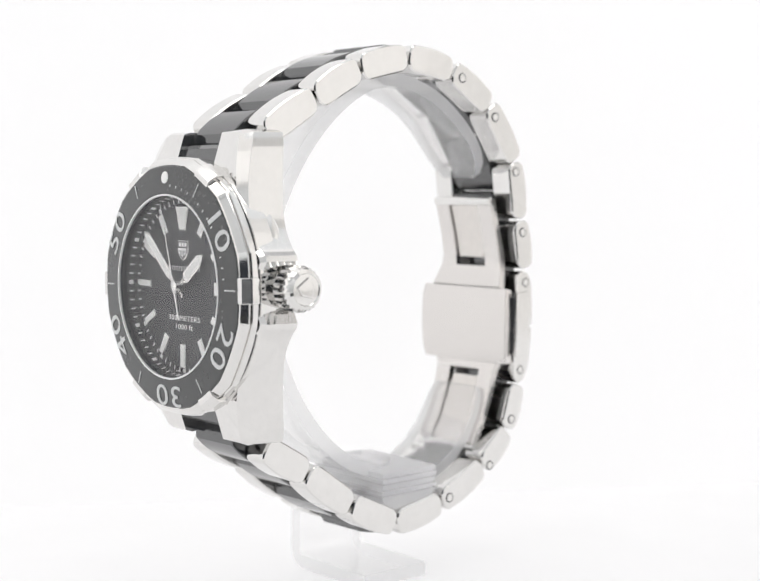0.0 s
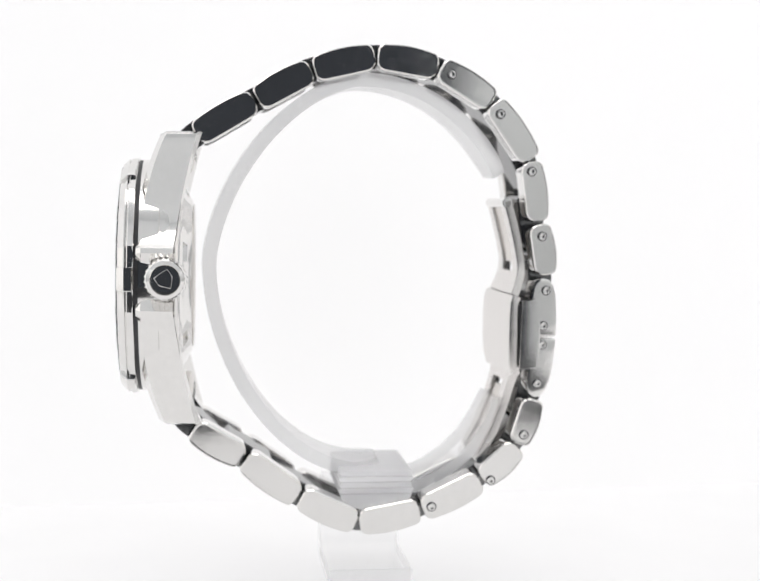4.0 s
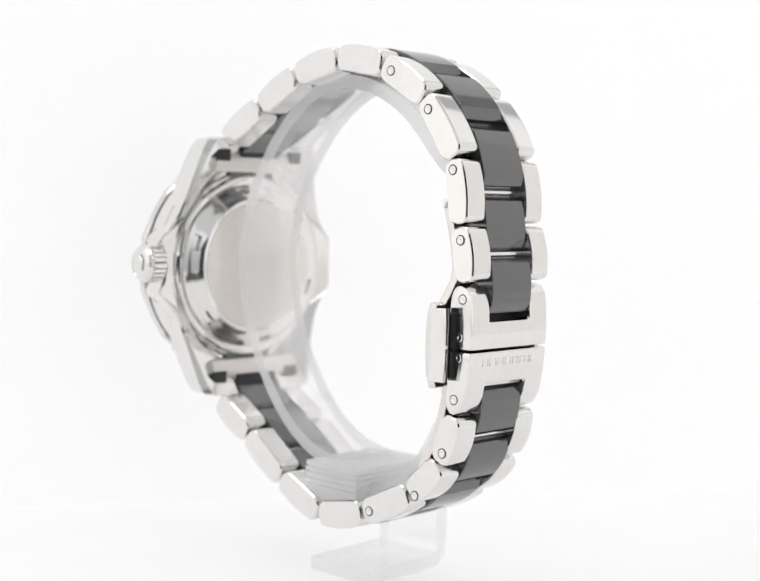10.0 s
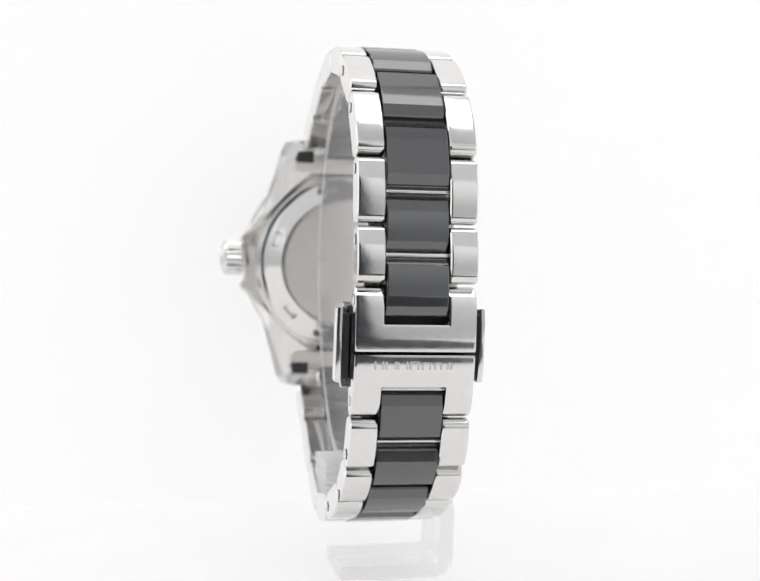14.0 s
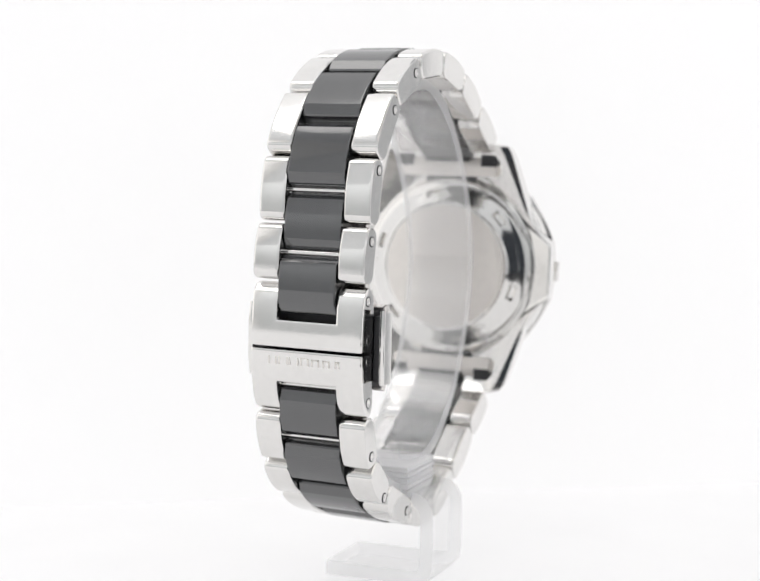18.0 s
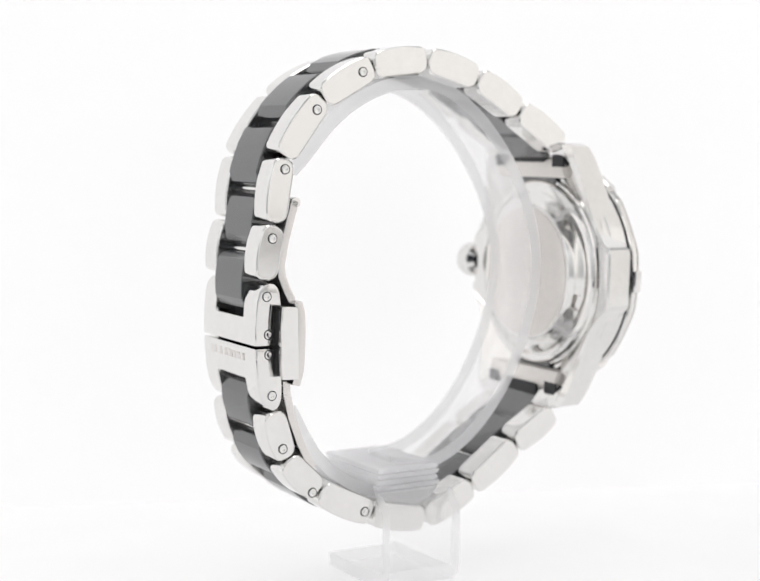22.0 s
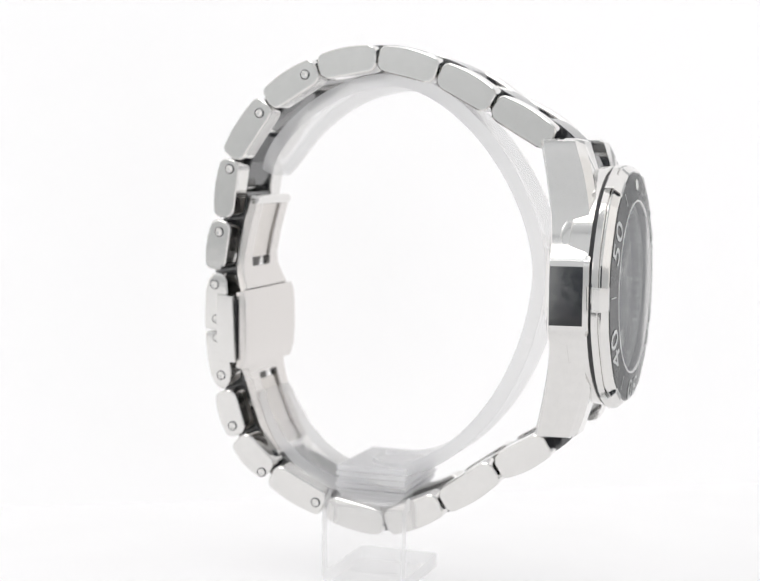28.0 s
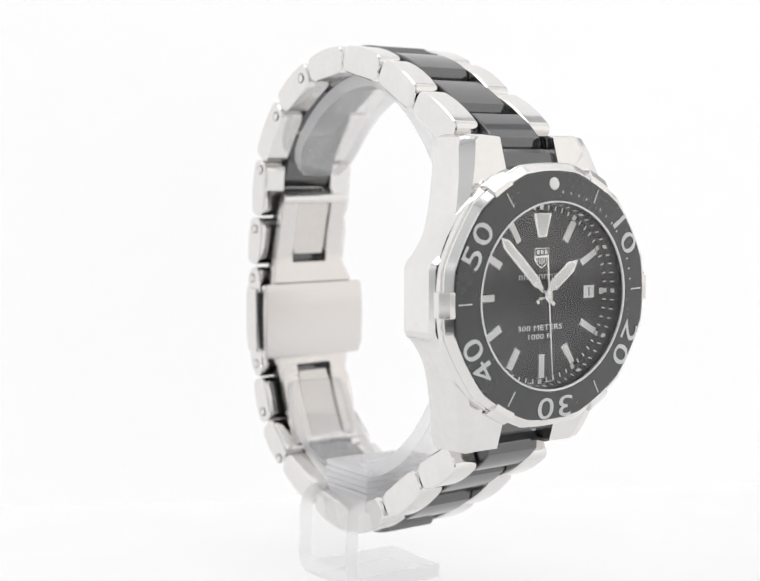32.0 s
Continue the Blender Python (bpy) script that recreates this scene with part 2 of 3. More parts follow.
def back_piece(name, x0, x1, mat, label):
    bm = bmesh.new()
    lo, hi = [[bm.verts.new(p) for p in ((x0, back_y(x0), z), (x1, back_y(x1), z), (x1, back_y(x1) + T, z), (x0, back_y(x0) + T, z))] for z in (0.1, 560)]
    bm.faces.new(lo[::-1])
    bm.faces.new(hi)
    for k in range(4):
        bm.faces.new((lo[k], lo[(k + 1) % 4], hi[(k + 1) % 4], hi[k]))
    wall(name, bm, mat, label, "backdrop")


back_piece("wall_back", -440, BACK_END, FAB_BACK, "white backdrop standing on the board, its brightness put in as glow")
# Dim strip added so that the crystal mirrors less light.
back_piece("wall_back_dim_strip", BACK_END, 120, FAB_DIM, "dim strip added beside the backdrop to darken the crystal's reflections")
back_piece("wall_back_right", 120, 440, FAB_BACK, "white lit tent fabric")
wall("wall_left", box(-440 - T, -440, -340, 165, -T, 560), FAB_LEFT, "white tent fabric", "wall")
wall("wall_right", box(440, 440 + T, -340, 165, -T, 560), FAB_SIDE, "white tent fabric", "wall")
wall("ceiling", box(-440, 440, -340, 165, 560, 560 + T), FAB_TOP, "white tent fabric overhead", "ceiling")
# Unseen panel, added to light the board and vary the steel's reflections.
wall("ceiling_fill_panel", box(-370, 240, -190, 0, 545, 557, 2), FAB_PANEL, "large unseen glowing panel added under the tent roof", "light panel")
# Unseen glowing panels, added for side light and brighter steel.
wall("fill_panel_left", box(-437, -427, -300, -30, 20, 430, 3), FAB_FILL_LEFT, "unseen glowing panel added beside the board for side light", "light panel")
wall("fill_panel_right", box(427, 437, -300, -30, 20, 430, 3), FAB_FILL, "unseen glowing panel added beside the board for side light", "light panel")
# Never in view; added so that the link sides mirror something dark.
wall("unseen_dark_sheet", box(-75, 125, -335, -155, 0.2, 2.0, 0.5), DARK_FILL, "unseen dark sheet added to darken the steel's reflections", "mat")
OPEN_L, OPEN_R, OPEN_T = -75, 125, 215      # the opening that the lens looks through
wall("wall_front_left", box(-440, OPEN_L, -330 - T, -330, 0, OPEN_T), FAB_FRONT, "white lit tent fabric beside the lens opening", "wall")
wall("wall_front_right", box(OPEN_R, 440, -330 - T, -330, 0, OPEN_T), FAB_FRONT, "white lit tent fabric beside the lens opening", "wall")
wall("wall_front_top", box(-440, 440, -330 - T, -330, OPEN_T, 560), FAB_TOP, "dim tent fabric over the lens opening", "wall")

# ---- the watch ----
watch = tagged(new("wristwatch"), "polished steel diving watch with black ceramic bezel and two-tone bracelet", "watch")
watch.location = (0, 0, FLOOR)
ZC = -14.6                            # height of the dial's centre
HW = 8.25                             # half the bracelet's width
JOINTS = [(-27.7, 5.8), (-19.2, 10.95), (-11.2, 15.4), (-2.1, 17.6), (7.1, 16.2), (15.2, 11.4), (21.1, 3.1), (22.4, -6.0),
          (23.65, -13.85), (23.45, -22.85), (22.1, -31.75), (19.75, -38.85), (14.3, -43.85), (5.4, -48.1), (-3.9, -49.85),
          (-12.4, -45.9), (-20.4, -40.2), (-27.85, -35.8)]
# how far each link reaches outwards from the line of its joints, and its thickness
REACH = {4: (2.15, 3.85), 5: (2.05, 3.7), 6: (1.75, 3.4), 7: (1.9, 3.4), 10: (2.05, 3.5), 11: (2.35, 3.8), 12: (2.4, 3.9), 13: (2.4, 3.9), 14: (2.4, 3.9),
         15: (2.45, 3.9), 16: (2.4, 3.9)}
MID = Vector((-2.0, -15.5))


def outward(d, p):
    n = Vector((-d.y, d.x))
    return n if n.dot(Vector(p) - MID) > 0 else -n


def link_profile(length, thick, r):
    """Side outline of a link: along u, outwards v; a slightly domed outer face, rounded ends."""
    h, t = length / 2, thick / 2
    out = []
    for cx, cy, rr, a0 in ((-h + 1.15, t - 1.15, 1.15, 180), (h - 1.15, t - 1.15, 1.15, 90), (h - r, -t + r, r, 0), (-h + r, -t + r, r, -90)):
        for k in range(6):
            a = radians(a0 - 18 * k)
            out.append((cx + rr * math.cos(a), cy + rr * math.sin(a)))
        if a0 == 180:
            out += [(u, t + 0.30 * (1 - (u / (h - 1.15)) ** 2)) for u in [(h - 1.15) * (k / 4 - 1) for k in range(1, 8)]]
    return out


def to_yz(poly, c, d, n):
    return [(c.x + d.x * u + n.x * v, c.y + d.y * u + n.y * v) for u, v in poly]


def pillow(bm, s):
    """Draws the rim of a link's outer side face in a little, so that the face is not dead flat."""
    edge = max(abs(v.co.x) for v in bm.verts)
    for v in bm.verts:
        if abs(abs(v.co.x) - edge) < 1e-4:
            v.co.x -= s * 0.05
    return bm


def pin_head(x, y, z, side, parent):
    """A pressed-in pin; the shade round its head is put into a dark disc."""
    at = Matrix.Translation((x * 0.001, y * 0.001, z * 0.001)) @ pose(0, 0, 0, 0, 0, 90 * side)
    part("pin_shade_disc", lathe([(0.72, 0.10), (0.72, -0.012), (0.0, -0.012)], 20), DARK_FILL, parent, at=at)
    head = lathe([(0.58, 0.05), (0.58, -0.03), (0.5, -0.06), (0.3, -0.05), (0.22, -0.016), (0.0, -0.016)], 18)
    part("pin", head, STEEL, parent, at=at)


PINS = {4: (8.9, 15.1), 5: (16.1, 9.6), 6: (20.9, 1.4), 7: (22.65, -8.0), 10: (20.5, -37.2), 11: (15.65, -43.9), 12: (6.9, -47.7)}
for i, (a, b) in enumerate(zip(JOINTS, JOINTS[1:])):
    if i in (8, 9):
        continue
    a, b = Vector(a), Vector(b)
    d = (b - a).normalized()
    n = outward(d, (a + b) / 2)
    reach, thick = REACH.get(i, (2.15, 3.85))
    c = (a + b) / 2 + n * (reach - 0.3 - thick / 2)
    prof = to_yz(link_profile((b - a).length - 0.35, thick, 1.5), c, d, n)
    for s in (-1, 1):
        lk = part("outer_link", pillow(prism(prof, s * 4.35, s * HW, 0.46, 3), s), STEEL, watch, sharp=24)
        if i in PINS:
            pin_head(s * (HW + 0.01), *PINS[i], s, lk)

# black middle links sit across the joints
for i, j in enumerate(JOINTS):
    if i == 9:
        continue
    p = Vector(j)
    before = Vector(JOINTS[i - 1]) if i else p - Vector((6.4, 6.2))
    after = Vector(JOINTS[i + 1]) if i < len(JOINTS) - 1 else p + Vector((-6.4, 6.2)) * 1.0
    if i == len(JOINTS) - 1:
        after = p + Vector((-6.4, 6.2))
    ua, ub = (p - before).normalized(), (after - p).normalized()
    d = (ua + ub).normalized()
    n = outward(d, p)
    la, lb = (p - before).length / 2, (after - p).length / 2
    if i in (8, 10):                  # shortened into the clasp's notch
        la, lb = (la, 4.6) if i == 8 else (3.9, lb)
    if i in (0, 17):
        la, lb = (3.4, lb) if i == 0 else (la, 3.4)
    ln = la + lb - 0.85
    low = min(REACH.get(k, (2.15, 0))[0] for k in (i - 1, i)) - 2.15
    c = p + d * ((lb - la) / 2) + n * (0.02 + low)
    ca, cb = (0.9, 1.35) if i < 9 else (1.35, 0.9)      # the wider chamfer looks to the clasp
    dome = [(-ln / 2 + ca + (ln - ca - cb) * k / 8, 1.58 + 0.26 * (1 - (k / 4 - 1) ** 2)) for k in range(9)]
    poly = [(-ln / 2, -1.3), (-ln / 2, 0.45), (-ln / 2 + 0.12, 0.72)] + dome + [(ln / 2 - 0.12, 0.72), (ln / 2, 0.45), (ln / 2, -1.3), (ln / 2 - 0.5, -1.7), (-ln / 2 + 0.5, -1.7)]
    part("middle_link", prism(to_yz(poly, c, d, n), -4.2, 4.2, 0.16, 2), CERAMIC, watch, "glossy black ceramic" if i < 2 else "", sharp=12)
    if i not in (0, 17):
        q = p - ua * la if i != 10 else p - ua * 3.9
        rod = bmesh.new()
        bmesh.ops.create_cone(rod, cap_ends=True, segments=12, radius1=0.42, radius2=0.42, depth=8.6)
        rod.transform(Matrix.Translation((0, q.x, q.y)) @ pose(0, 0, 0, 0, 90, 0))
        part("link_rod", rod, STEEL, watch)

# clasp covers: two notched plates over the folding blades
CUT = (-4.35, 4.35)


def cover(name, rows, thick, notch, label):
    rows = [(y, z, HW + 0.02) for y, z in rows]
    skip = {(i, 1) for i in notch}
    return part(name, strip(rows, thick, skip, CUT, 0.42), STEEL, watch, label, sharp=20)


up = cover("clasp_cover", [(23.0, -14.05), (23.9, -14.35), (24.6, -15.2), (24.95, -16.6), (25.08, -18.95), (25.15, -20.8), (25.1, -22.72)],
           [(22.3, -14.15), (21.75, -14.6), (21.35, -15.5), (21.15, -17.0), (21.05, -18.95), (21.05, -20.8), (21.05, -22.72)], (0, 1, 2, 3),
           "polished steel clasp half with a square notch")
down = cover("clasp_cover", [(25.08, -22.98), (24.95, -25.0), (24.65, -27.5), (24.25, -29.3), (23.75, -30.5), (23.1, -31.3), (22.3, -31.75)],
             [(21.05, -22.98), (21.0, -25.0), (20.85, -27.5), (20.75, -29.3), (20.85, -30.4), (21.15, -31.15), (21.65, -31.6)], (2, 3, 4, 5),
             "polished steel clasp half with worn engraved maker's mark")
for s in (-1, 1):
    for ob, y, z in ((up, 23.4, -15.9), (up, 23.05, -21.1), (down, 22.95, -23.9), (down, 22.35, -29.6)):
        pin_head(s * (HW + 0.03), y, z, s, ob)
# the maker's mark, upside down, as plain engraved bars
bm = bmesh.new()
for k, (wd, ht) in enumerate(((1.3, 1.5), (1.5, 1.5), (1.5, 1.5), (1.3, 1.2), (1.2, 1.0), (1.1, 1.0), (0.7, 1.0))):
    x = 4.9 - 1.6 * k
    box(x - wd / 2, x - wd / 2 + 0.26, 24.9, 25.02, -25.0, -25.0 + ht, bm=bm)
    box(x + wd / 2 - 0.26, x + wd / 2, 24.9, 25.02, -25.0, -25.0 + ht, bm=bm)
    box(x - wd / 2, x + wd / 2, 24.9, 25.02, -25.0 + ht - 0.24, -25.0 + ht, bm=bm)
part("engraving", bm, SATIN, down)

# folding blades and push buttons
part("fold_blade", strip([(18.5, -2.6, 6.0), (19.2, -5.0, 6.0), (20.1, -8.5, 6.0), (20.7, -11.6, 6.1), (20.7, -13.5, 6.4), (20.1, -15.6, 7.0), (19.5, -17.0, 7.4)], 1.25,
                         {(0, 1), (1, 1), (2, 1), (3, 1)}, (-3.1, 3.1), 0.2), BRUSHED, watch, "folding clasp blade of brushed steel", sharp=20)
part("inner_blade", strip([(18.35, -2.6, 3.0), (19.05, -5.0, 3.0), (19.95, -8.5, 3.0), (20.4, -10.6, 3.0), (20.5, -12.0, 2.6)], 0.7, (), (), 0.12), SATIN, watch)
part("clasp_block", strip([(19.55, -16.9, 9.0), (19.2, -18.2, 9.2), (19.1, -20.5, 9.3), (19.1, -23.5, 9.3), (19.2, -26.2, 9.2), (19.65, -28.2, 9.0)], 1.35, (), (), 0.3), BRUSHED, watch)
part("fold_blade", strip([(20.0, -28.0, 7.0), (19.5, -30.0, 6.2), (18.5, -33.6, 6.0), (17.0, -37.4, 6.0), (15.0, -41.2, 6.0)], 1.25,
                         {(1, 1), (2, 1), (3, 1)}, (-3.1, 3.1), 0.2), BRUSHED, watch, "folding clasp blade of brushed steel", sharp=20)
part("inner_blade", strip([(19.2, -31.0, 2.6), (18.35, -33.6, 3.0), (16.85, -37.4, 3.0), (14.9, -41.0, 3.0)], 0.7, (), (), 0.12), SATIN, watch)
for y, z in ((17.9, -3.2), (14.6, -41.4)):
    rod = bmesh.new()
    bmesh.ops.create_cone(rod, cap_ends=True, segments=16, radius1=0.75, radius2=0.75, depth=12.0)
    bevel(rod, 0.12, 2)
    rod.transform(Matrix.Translation((0, y, z)) @ pose(0, 0, 0, 0, 90, 0))
    part("hinge_pin", rod, STEEL, watch)
# Dark blocks give the shade inside the clasp and behind the buttons.
part("clasp_shade_fill", box(-8.2, 8.2, 19.2, 21.9, -27.6, -17.4, 0.2), DARK_FILL, watch)
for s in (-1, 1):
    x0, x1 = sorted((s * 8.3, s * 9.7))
    bt = part("button_stem", box(x0, x1, 19.2, 21.4, -26.9, -17.9, 0.4), DARK_FILL, watch)
    poly = [(19.5, -17.3), (22.0, -17.1), (22.2, -19.5), (22.15, -24.5), (21.75, -27.2), (19.2, -27.3)]
    bm = prism(poly, *sorted((s * 9.5, s * 10.3)), 0.22, 2)
    for v in bm.verts:
        v.co.x -= s * 0.12 * ((v.co.z + 22.2) / 5.1) ** 2
    part("push_button", bm, STEEL, watch, "polished steel push button")

# the watch head sits turned by a degree or so on the bracelet
HEAD = Matrix.Translation((0.00027, -0.0305, 0.0002)) @ pose(0, 0, 0, 0, 0, -1.3) @ Matrix.Translation((0, 0.030, 0))
BAND = set(watch.children)

# case with lugs, in two mirrored halves of one outline
side = [(4.5, 13.5), (4.5, 20.5), (9.4, 20.6), (10.9, 20.2), (11.6, 18.8), (12.7, 14.5), (13.8, 10.6), (14.9, 7.9), (16.5, 5.7), (17.7, 4.6), (18.0, 3.9)]


def eased(pts, first, last):
    """The outline with the stretch between two corners drawn as a smooth curve."""
    out = []
    for i, p in enumerate(pts):
        out.append(p)
        if first <= i < last:
            a, d = pts[max(i - 1, first)], pts[min(i + 2, last)]
            q = pts[i + 1]
            for u in (1 / 3, 2 / 3):
                out.append(tuple(0.5 * (2 * p[k] + (q[k] - a[k]) * u + (2 * a[k] - 5 * p[k] + 4 * q[k] - d[k]) * u ** 2 + (3 * p[k] - a[k] - 3 * q[k] + d[k]) * u ** 3) for k in (0, 1)))
    return out


side = eased(side, 4, 9)
N = len(side)
ring = side + [(x, -z) for x, z in side[::-1]]
ring = ring + [(-x, z) for x, z in ring[::-1]]


face = [(4.5, 13.5), (4.5, 20.2), (8.0, 20.2), (8.6, 19.8), (9.0, 18.5), (10.4, 14.5), (12.1, 10.6), (13.6, 7.9), (15.4, 5.55), (16.6, 4.5), (16.85, 3.8)]
face = eased(face, 4, 9)
face = face + [(x, -z) for x, z in face[::-1]]
face = face + [(-x, z) for x, z in face[::-1]]


def case_level(k):
    """Outline of the case at a level: 0 back edge, 1 the back, 2 shoulder, 3 front face."""
    out = []
    for (x, dz), (fx, fz) in zip(ring, face):
        t = abs(dz) / 20.5
        if k == 3:
            out.append((fx, -34.6 + 2.9 * max(0.0, (t - 0.35) / 0.65) ** 1.8, ZC + fz))
            continue
        y = (-29.6 + 3.2 * t ** 1.6, -29.85 + 3.3 * t ** 1.6, -33.9 + 3.2 * max(0.0, (t - 0.35) / 0.65) ** 1.8)[k]
        if k < 2 and abs(dz) < 14 and abs(x) < 5:
            y = -31.2                 # sunk under the case back
        inset = 0.35 + 0.9 * min(1.0, max(0.0, t * 2 - 0.9)) if k == 0 and abs(x) > 4.6 else 0.0
        y += 0.5 * max(0.0, t * 2 - 1.0) if k == 0 else 0.0
        if k == 2 and abs(x) > 4.6:
            inset = 0.65              # the flanks lean in towards the bezel
        out.append((x - math.copysign(inset, x), y, ZC + dz))
    return out


bm = bmesh.new()
levels = [[bm.verts.new(p) for p in case_level(k)] for k in range(4)]
for a, b in zip(levels, levels[1:]):
    for i in range(len(a)):
        j = (i + 1) % len(a)
        bm.faces.new((a[i], a[j], b[j], b[i]))
for lv in (levels[0], levels[-1]):      # each cap: four lugs as fans, and the middle
    rt, rb, lb, lt = lv[0:N], lv[2 * N - 1:N - 1:-1], lv[2 * N:3 * N], lv[4 * N - 1:3 * N - 1:-1]
    for q in (rt, rb, lb, lt):
        for k in range(1, N - 1):
            bm.faces.new((q[0], q[k], q[k + 1]))
    bm.faces.new((rt[0], rt[-1], rb[-1], rb[0]))
    bm.faces.new((lt[0], lt[-1], lb[-1], lb[0]))
    bm.faces.new((rt[0], rb[0], lb[0], lt[0]))
bmesh.ops.recalc_face_normals(bm, faces=bm.faces)
for dz in (-2.3, 0.0, 2.3):             # a hollow between the guards for the crown
    bmesh.ops.bisect_plane(bm, geom=bm.verts[:] + bm.edges[:] + bm.faces[:], plane_co=(0, 0, ZC + dz), plane_no=(0, 0, 1))
for v in bm.verts:
    if v.co.x > 16 and abs(v.co.z - ZC) < 2.5:
        v.co.x -= 1.35 if abs(v.co.z - ZC) < 0.1 else 0.9
bevel(bm, 0.28, 3, 25)
case = part("case", bm, STEEL, watch, "polished steel case with faceted lugs and crown guards", sharp=18)
part("case_body", lathe([(15.0, -32.0), (16.7, -31.7), (16.9, -30.9), (16.75, -30.2), (16.3, -29.85), (15.7, -29.8), (15.0, -30.0)], 120, zc=ZC), STEEL, watch)
part("case_collar", lathe([(16.0, -31.0), (16.85, -31.6), (16.85, -34.3), (16.7, -34.4), (13.0, -34.4)], 120, zc=ZC), STEEL, watch)
# Dark ring: the shade of the gap is put into its colour.
part("bezel_gap_shade", lathe([(16.72, -34.3), (16.72, -34.95), (13.0, -34.95)], 120, zc=ZC), DARK_FILL, watch)

# bezel: twelve-sided steel ring with six grips, black ceramic ring on top
SKEW = -1.2                           # the bezel stands a little off the twelve
bezel = part("bezel", lathe([(15.6, -34.9, 0), (16.9, -34.82, 0.1), (17.25, -34.95, 0.3), (17.32, -35.1, 0.5), (17.32, -35.72, 0.55), (17.24, -35.82, 0.55), (16.98, -35.9, 0.55),
                             (16.98, -36.0, 0.55), (17.2, -36.08, 0.58), (17.16, -36.25, 0.58), (16.42, -37.02, 0.45), (16.22, -37.1, 0.4),
                             (16.0, -37.0, 0.35), (15.7, -36.4, 0.3), (15.0, -36.2, 0)], 144, zc=ZC, phase=SKEW), STEEL, watch, "polished twelve-sided steel bezel", sharp=16)
for k in range(6):
    grip = prism([(-34.95, 15.3), (-34.95, 17.3), (-35.15, 17.5), (-36.15, 17.5), (-37.15, 16.55), (-37.2, 16.1), (-37.2, 15.6)], -1.65, 1.65, 0.2, 2)
    part("bezel_grip", shifted(grip, 0, 0, ZC, 30 + 60 * k + SKEW), STEEL, bezel)
insert = part("bezel_insert", lathe([(16.08, -36.6, 0.33), (16.08, -37.12, 0.33), (15.93, -37.24, 0.33), (12.35, -37.62, 0), (12.2, -37.55, 0), (12.2, -36.4, 0)], 144, zc=ZC, phase=SKEW), INSERT, watch,
              "matt black ceramic ring with grey numerals", sharp=20)
SLOPE = math.degrees(math.atan2(0.40, 3.87))


def on_bezel(bm, r, turn, lift=0.03):
    y = -37.62 + (r - 12.35) * 0.40 / 3.87 - lift
    bm.transform(pose(0, 0, ZC, 0, turn + SKEW, 0) @ pose(0, y, r, -SLOPE, 0, 0))
    return bm


for k, txt in enumerate(("10", "20", "30", "40", "50")):
    part("numeral", on_bezel(shifted(letters(txt, 4.0, 0.05, 1.1, 0.005), sx=1.5), 14.35, 60 * (k + 1)), GREYPRINT, insert)
for k in range(6):
    part("bezel_mark", on_bezel(box(-0.085, 0.085, -0.02, 0.03, -1.0, 1.0), 14.4, 30 + 60 * k), GREYPRINT, insert)
for k in range(1, 15):
    if k not in (5, 10):
        part("minute_notch", on_bezel(box(-0.09, 0.09, -0.012, 0.03, -0.16, 0.16), 13.3, 6 * k), GREYPRINT, insert)
part("luminous_pip", on_bezel(lathe([(0.80, 0.03), (0.80, -0.04), (0.66, -0.10), (0, -0.13)], 28), 14.35, 0), LUME, insert)

# dial, flange, crystal
DY = -34.75
part("dial", lathe([(0, DY), (11.8, DY), (11.8, DY + 0.4), (0, DY + 0.4)], 120, zc=ZC), DIAL, watch, "black lacquered dial with applied markers")
part("flange", lathe([(11.65, DY - 0.02), (12.05, -36.8), (12.6, -36.8), (12.6, DY + 0.3)], 120, zc=ZC), DIAL, watch, "sloping black ring round the dial")
cr = part("crystal", lathe([(0, -37.75), (6.0, -37.74), (11.4, -37.7), (11.9, -37.62), (12.15, -37.4), (12.15, -36.9), (0, -36.9)], 120, zc=ZC), GLASS, watch, "flat clear sapphire crystal with a polished rim")
cr.visible_shadow = False


# Pale ring: the bright line of the crystal's edge put into colour.
part("crystal_rim_glint", lathe([(11.95, -37.66), (12.18, -37.66), (12.18, -37.4), (11.95, -37.4)], 120, closed=True, zc=ZC), PRINT, cr)
bm = bmesh.new()
for k in range(60):
    tick = box(-0.28 if k % 5 == 0 else -0.08, 0.28 if k % 5 == 0 else 0.08, -0.02, 0.02, -0.3, 0.3)
    tick.transform(pose(0, 0, ZC, 0, 6 * k, 0) @ pose(0, DY - 1.0, 11.78, 78, 0, 0))
    me = bpy.data.meshes.new("tmp")
    tick.to_mesh(me)
    tick.free()
    bm.from_mesh(me)
    bpy.data.meshes.remove(me)
part("flange_ticks", bm, PRINT, watch)


def on_dial(bm, r, hour_turn, lift=0.0):
    return shifted(shifted(bm, 0, DY - lift, r), 0, 0, ZC, hour_turn)


